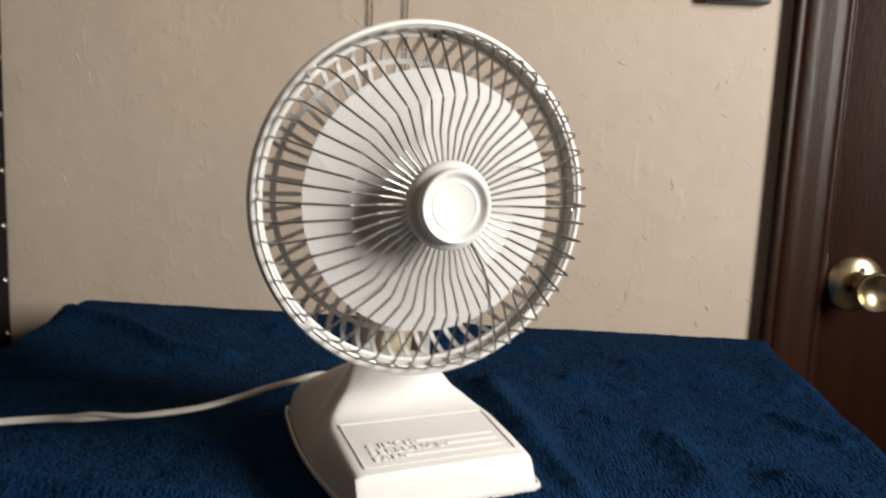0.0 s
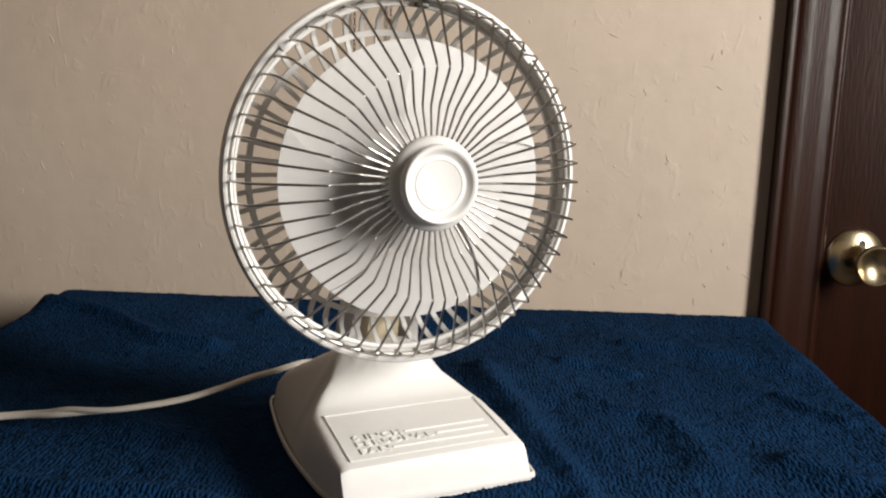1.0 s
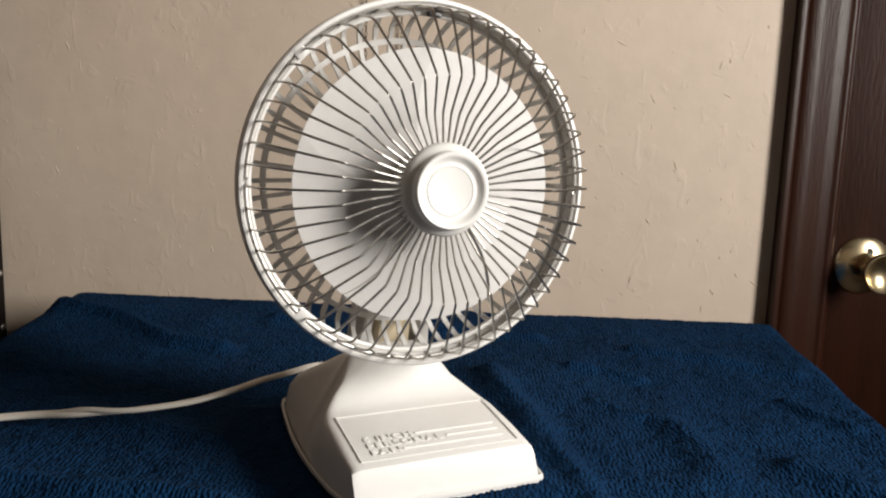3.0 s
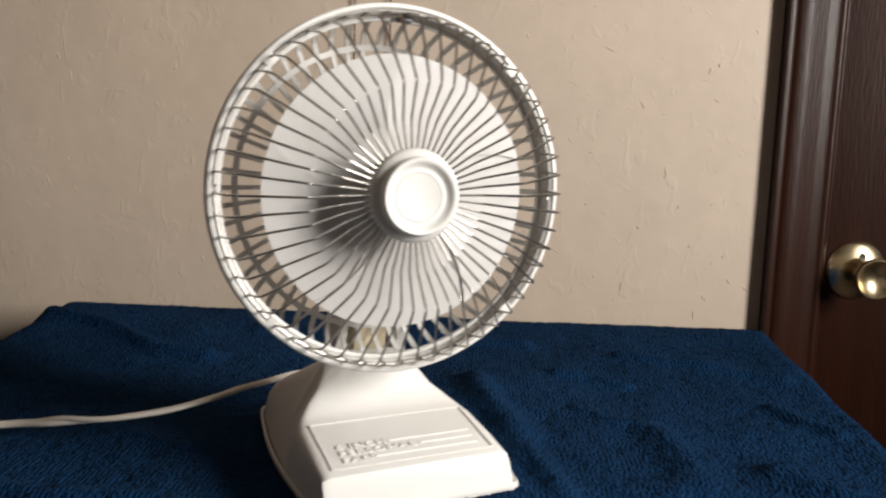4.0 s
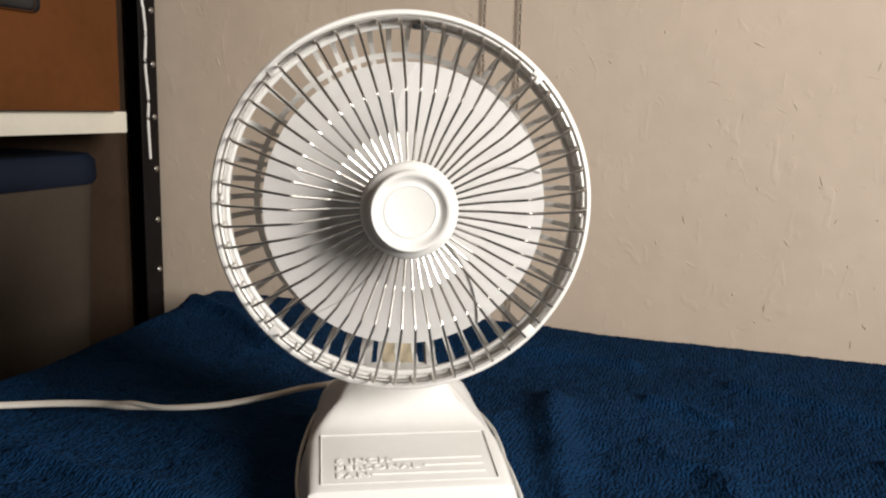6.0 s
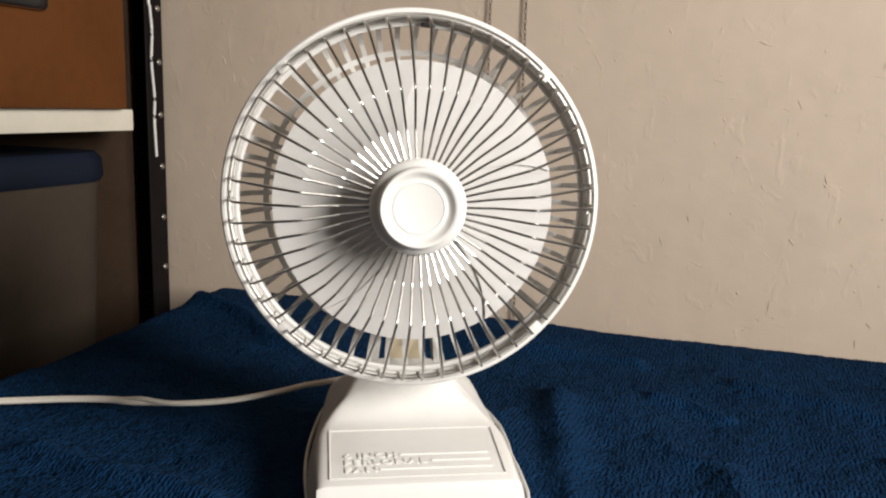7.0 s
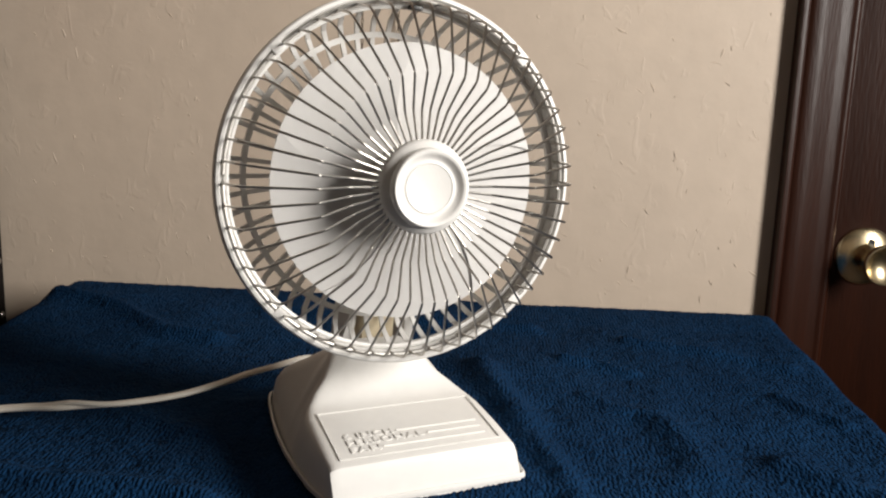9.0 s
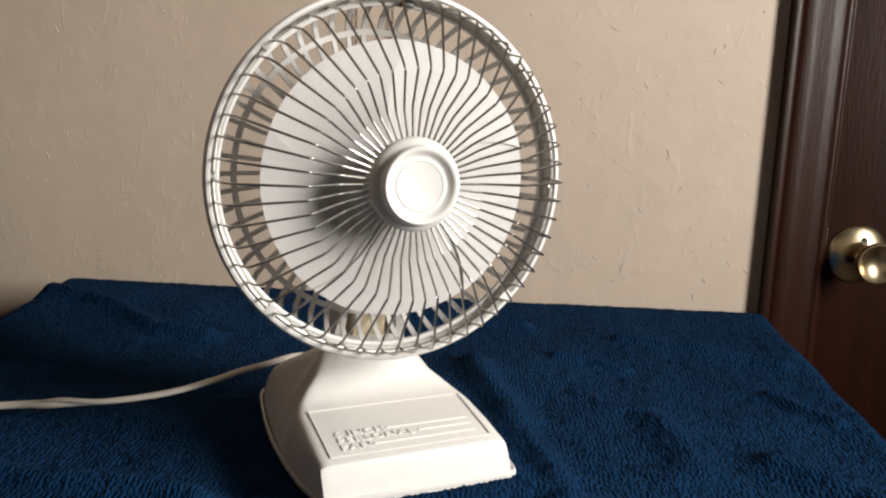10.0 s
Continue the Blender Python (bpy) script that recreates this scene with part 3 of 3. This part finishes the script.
FOOT_ROWS = [(-0.0412, 0.0500, 0.0495, 0.0030, 1.00), (-0.0408, 0.0517, 0.0512, 0.0060, 1.00), (-0.0388, 0.0526, 0.0507, 0.0204, 1.20), (-0.0372, 0.0530, 0.0503, 0.0240, 1.25),
             (-0.0345, 0.0536, 0.0500, 0.0252, 1.40), (-0.0150, 0.0572, 0.0503, 0.0286, 1.55), (0.0080, 0.0586, 0.0496, 0.0325, 1.55), (0.0150, 0.0588, 0.0482, 0.0339, 1.55),
             (0.0205, 0.0588, 0.0455, 0.0362, 1.40), (0.0260, 0.0588, 0.0400, 0.0415, 1.25), (0.0310, 0.0588, 0.0315, 0.0488, 1.25), (0.0350, 0.0588, 0.0248, 0.0570, 1.25), (0.0380, 0.0587, 0.0215, 0.0620, 1.25),
             (0.0410, 0.0587, 0.0205, 0.0640, 1.30), (0.0450, 0.0586, 0.0195, 0.0630, 1.28), (0.0520, 0.0583, 0.0225, 0.0585, 1.28), (0.0620, 0.0577, 0.0275, 0.0530, 1.28), (0.0740, 0.0567, 0.0325, 0.0460, 1.28),
             (0.0880, 0.0550, 0.0380, 0.0385, 1.28), (0.1020, 0.0530, 0.0415, 0.0305, 1.28), (0.1130, 0.0508, 0.0430, 0.0215, 1.30), (0.1180, 0.0492, 0.0440, 0.0120, 1.30), (0.1200, 0.0475, 0.0445, 0.0060, 1.00)]
foot = part("base", loft([foot_section(*r) for r in FOOT_ROWS]), WHITE, fan, "glossy white moulded plastic foot", FOOT)
# flange round the sole
left = [(-s - 0.0008, y) for y, s, c, h, p in FOOT_ROWS]
right = [(s + 0.0008, y) for y, s, c, h, p in FOOT_ROWS]
outline = [(x, y - 0.0008 if y < 0 else y + 0.0008) for x, y in right] + [(x, y - 0.0008 if y < 0 else y + 0.0008) for x, y in reversed(left)]
part("flange", tube([(x * (1 + 0.035 * min(max((y - 0.030) / 0.050, 0), 1)) + 0.0024 + 0.0035 * min(max((y - 0.030) / 0.050, 0), 1), y, 0.0064) for x, y in outline], 0.0010, 8, closed=True, flat=1.8), WHITE, fan, "rounded rim round the foot's sole", FOOT)

# embossed panel with its lettering, lying on the foot's sloping deck
slope = 9.8
PANEL = FOOT @ Matrix.Translation((0.0, -0.0112, 0.02990)) @ pose(0, 0, 0, slope)


def frame_ridge(w, h, r=0.00032):
    pts = [(-w, -h, 0), (w, -h, 0), (w, h, 0), (-w, h, 0)]
    bm = bmesh.new()
    for a, b in zip(pts, pts[1:] + pts[:1]):
        tube([a, b], r, 8, bm)
    return bm


panel = part("label_panel", frame_ridge(0.0442, 0.0218), WHITE, fan, "raised border of the label panel", PANEL)


def lettering(text, size, x, y, width, name="lettering"):
    cu = bpy.data.curves.new(name, "FONT")
    cu.body, cu.size, cu.extrude, cu.bevel_depth, cu.space_character = text, size, 0.00016, 0.00008, 1.15
    cu.offset = 0.00010
    tmp = bpy.data.objects.new(name, cu)
    scene.collection.objects.link(tmp)
    me = bpy.data.meshes.new_from_object(tmp.evaluated_get(bpy.context.evaluated_depsgraph_get()))
    bpy.data.objects.remove(tmp)
    wide = max(v.co.x for v in me.vertices)
    me.transform(Matrix.Translation((x, y, 0.0)) @ Matrix.Diagonal((width / wide, 1, 1, 1)))
    return mesh_part(name, me, WHITE, panel, "embossed words reading " + text, smooth=False)


for text, y, width, x_line in (("6 INCH", -0.0026, 0.0270, -0.0080), ("PERSONAL", -0.0085, 0.0425, 0.0080), ("FAN", -0.0150, 0.0165, -0.0190)):
    lettering(text, 0.0058, -0.0370, y - 0.0020, width)
    part("rule", tube([(x_line, y, 0), (0.0385, y, 0)], 0.00045, 8), WHITE, panel, "raised rule beside the lettering")

# neck and motor behind the blades
neck = part("neck", loft([[(sx * w, y, z) for sx, y in ((-1, y0), (1, y0), (1, y1), (-1, y1))] for w, y0, y1, z in ((0.0095, 0.042, 0.062, 0.058), (0.0085, 0.033, 0.060, 0.090), (0.0090, 0.031, 0.060, 0.115), (0.0095, 0.031, 0.060, 0.150))]), CREAM, fan, "yellowed plastic neck", smooth=False)
for side in (-1, 1):
    arm = loft([[(side * (x + sx * w), y, z) for sx, y in ((-1, y0), (1, y0), (1, 0.064), (-1, 0.064))] for x, w, y0, z in ((0.0195, 0.0030, 0.042, 0.056), (0.0172, 0.0024, 0.034, 0.076), (0.0145, 0.0018, 0.030, 0.100), (0.0140, 0.0016, 0.030, 0.150))])
    part("fork_arm", arm, WHITE, neck, "white side arm of the neck", smooth=False)
part("motor_housing", lathe([(0.0, 0.030), (0.028, 0.030), (0.031, 0.034), (0.032, 0.060), (0.029, 0.078), (0.018, 0.088), (0.0, 0.090)], 40), WHITE, fan, "rounded white motor housing", HEAD)

# rear guard: rim, rings and flat ribs
guard = part("rear_guard", lathe([(0.0922, -0.0020), (0.0926, -0.0043), (0.0933, -0.0050), (0.0946, -0.0049), (0.0954, -0.0040), (0.0957, 0.0010), (0.0952, 0.0050), (0.0932, 0.0062), (0.0908, 0.0056), (0.0899, 0.0034), (0.0900, 0.0014), (0.0908, 0.0006)], 128, closed=True), WHITE, fan, "white plastic rim of the rear guard", HEAD)
part("inner_ring", lathe([(0.0752, 0.0300), (0.0782, 0.0292), (0.0784, 0.0312), (0.0754, 0.0320)], 96, closed=True), WHITE, guard)
part("guard_plate", lathe([(0.0, 0.0400), (0.032, 0.0400), (0.034, 0.0415), (0.034, 0.0435), (0.0, 0.0435)], 48), WHITE, guard)


def rib_mesh():
    bm = bmesh.new()
    line = [(0.0915, 0.0040), (0.0890, 0.0150), (0.0840, 0.0250), (0.0765, 0.0306), (0.0550, 0.0370), (0.0330, 0.0420)]
    loft([[(sx * w, y + sy, r) for sx, sy in ((-1, 0), (1, 0), (1, 0.0022), (-1, 0.0022))] for (r, y), w in zip(line, (0.0015, 0.0014, 0.0013, 0.0012, 0.0011, 0.0010))], bm)
    bmesh.ops.recalc_face_normals(bm, faces=bm.faces)
    me = bpy.data.meshes.new("rib")
    bm.to_mesh(me)
    bm.free()
    return me


rib = rib_mesh()
for k in range(56):
    mesh_part("rib", rib, WHITE, guard, m=pose(0, 0, 0, 0, 1.0 + 360 / 56 * k), smooth=False)

# front cage: ring, clips and bent wires
cage = part("front_cage", tube([(0.0912 * math.cos(2 * math.pi * k / 120), -0.0030, 0.0912 * math.sin(2 * math.pi * k / 120)) for k in range(120)], 0.0012, 8, closed=True), SATIN, fan, "chromed wire cage ring", HEAD)
part("inner_lip", lathe([(0.0874, 0.0035), (0.0874, 0.0062), (0.0898, 0.0062), (0.0898, 0.0035), (0.0886, 0.0030)], 128, closed=True), WHITE, guard, "narrow white inner lip of the rim")


def filleted(points, radii, steps=5):
    """A line through the points whose inner corners are rounded off over the given lengths."""
    p = [Vector(q) for q in points]
    out = [p[0]]
    for i in range(1, len(p) - 1):
        a = p[i] + (p[i - 1] - p[i]).normalized() * radii[i - 1]
        b = p[i] + (p[i + 1] - p[i]).normalized() * radii[i - 1]
        out += [a.lerp(p[i], k / steps).lerp(p[i].lerp(b, k / steps), k / steps) for k in range(steps + 1)]
    return out + [p[-1]]


def wire_mesh():
    # out of the cap, bent forward, then bent back and down the side of the drum to the rim
    line = filleted([(0, -0.0316, 0.0180), (0, -0.0328, 0.0374), (0, -0.0424, 0.0548), (0, -0.0236, 0.0872), (0, -0.0060, 0.0908), (0, 0.0020, 0.0900)], (0.0016, 0.0022, 0.0045, 0.002))
    bm = tube(line, 0.00064, 8)
    bmesh.ops.recalc_face_normals(bm, faces=bm.faces)
    me = bpy.data.meshes.new("wire")
    bm.to_mesh(me)
    bm.free()
    return me


wire = wire_mesh()
for k in range(54):
    mesh_part("wire", wire, CHROME, cage, m=pose(0, 0, 0, 0, 360 / 54 * (k + 0.55)))
for a in (45, 135, 225, 315):
    bm = bmesh.new()
    box(-0.0032, 0.0032, -0.0052, -0.0010, 0.0890, 0.0944, 0.0008, bm)
    part("clip", bm, WHITE, guard, "small white clip that holds the cage", pose(0, 0, 0, 0, a))
part("dark_spot", box(-0.0035, 0.0035, -0.0010, 0.0030, 0.0868, 0.0892, 0.0007), BLACKPLASTIC, guard, "dark notch in the rim", pose(0, 0, 0, 0, 4))

# cap in the middle of the cage
part("hub_cap", lathe([(0.0, -0.0398), (0.0112, -0.0398), (0.0115, -0.0399), (0.0119, -0.0402), (0.0123, -0.0399), (0.0126, -0.0398), (0.0137, -0.0398), (0.0145, -0.0401), (0.0158, -0.0414), (0.0165, -0.0421), (0.0170, -0.0424), (0.0180, -0.0425), (0.0186, -0.0421), (0.0189, -0.0412), (0.0191, -0.0382), (0.0196, -0.0374), (0.0212, -0.0362), (0.0226, -0.0346), (0.0230, -0.0332), (0.0230, -0.0305), (0.0200, -0.0295), (0.0, -0.0295)], 72), WHITE, fan, "round white cap with raised rings", HEAD)

# rotor at rest: five broad pitched blades that all but fill the disc
rotor = part("rotor", lathe([(0.0, -0.0145), (0.0150, -0.0140), (0.0185, -0.0120), (0.0195, -0.0080), (0.0195, 0.0200), (0.0, 0.0200)], 40), WHITE, fan, "white rotor hub", HEAD @ Matrix.Translation((0, -0.009, 0)))


def blade_mesh():
    bm = bmesh.new()
    rows, count, across = [], 12, 16
    for i in range(count):
        u = i / (count - 1)
        r = 0.0185 + (0.0700 - 0.0185) * u
        half = radians(38.5)
        row = []
        for j in range(across + 1):
            s = 2 * j / across - 1
            swing = s * half + 0.30 * u ** 1.5
            rise = 0.0004 + 0.0002 * u
            row.append(bm.verts.new((r * math.sin(swing), -s * rise + 0.0012 * (1 - s * s), r * math.cos(swing))))
        rows.append(row)
    for a, b in zip(rows, rows[1:]):
        for j in range(across):
            bm.faces.new((a[j], a[j + 1], b[j + 1], b[j]))
    bmesh.ops.recalc_face_normals(bm, faces=bm.faces)
    bmesh.ops.solidify(bm, geom=list(bm.faces), thickness=0.0005)
    bmesh.ops.recalc_face_normals(bm, faces=bm.faces)
    me = bpy.data.meshes.new("blade")
    bm.to_mesh(me)
    bm.free()
    return me


blade = blade_mesh()
for k in range(5):
    mesh_part("blade", blade, BLADE, rotor, m=pose(0, 0, 0, 0, 72 * k + 20))


# cord: flat twin lead leaving the foot's back corner and crossing the towel
def on_towel(x, y, lift):
    return float(towel_height(np.array([x]), np.array([y]))[0]) + lift


inv = pose(FAN[0], FAN[1], TABLE, 0, 0, 24.07).inverted()
# heights over the table: the stiff lead leaves the foot in a low arch and comes to rest on the cloth
run = [(-0.078, 0.460, 0.0180), (-0.088, 0.482, 0.0185), (-0.104, 0.4840, 0.0200), (-0.1205, 0.4610, 0.0205), (-0.134, 0.4440, 0.0205), (-0.145, 0.4270, 0.0200), (-0.166, 0.4060, 0.0190), (-0.198, 0.3960, 0.0150), (-0.233, 0.3975, 0.0095), (-0.262, 0.4030, 0.0050), (-0.290, 0.3985, 0.0035), (-0.330, 0.3790, 0.0030), (-0.385, 0.3500, 0.0030)]
line = smooth_line(run, 8)
level = [max(on_towel(p.x, p.y, 0.0022), p.z) for p in line]
# the stiff lead bridges the small hollows
eased = [max(level[i] - 0.0008, sum(level[max(i - 9, 0):i + 10]) / len(level[max(i - 9, 0):i + 10])) for i in range(len(level))]
eased = [sum(eased[max(i - 4, 0):i + 5]) / len(eased[max(i - 4, 0):i + 5]) for i in range(len(eased))]
path = [Vector((p.x, p.y, TABLE + h)) for p, h in zip(line, eased)]
cord_bm = bmesh.new()
for side in (-1, 1):
    strand = []
    for i, p in enumerate(path):
        a, b = path[max(i - 1, 0)], path[min(i + 1, len(path) - 1)]
        d = (b - a).normalized()
        # the flat lead gives one half twist on its way
        roll = radians(8) + radians(165) / (1 + math.exp(-(i - 63) * 0.45))
        n = Vector((-d.y, d.x, 0)) * math.cos(roll) + Vector((0, 0, 1)) * math.sin(roll)
        strand.append(inv @ (p + n * 0.00135 * side + Vector((0, 0, 0.0014 * abs(math.sin(roll))))))
    tube(strand, 0.0017, 8, cord_bm)
part("power_cord", cord_bm, CORD, fan, "flat cream twin-core power cord")
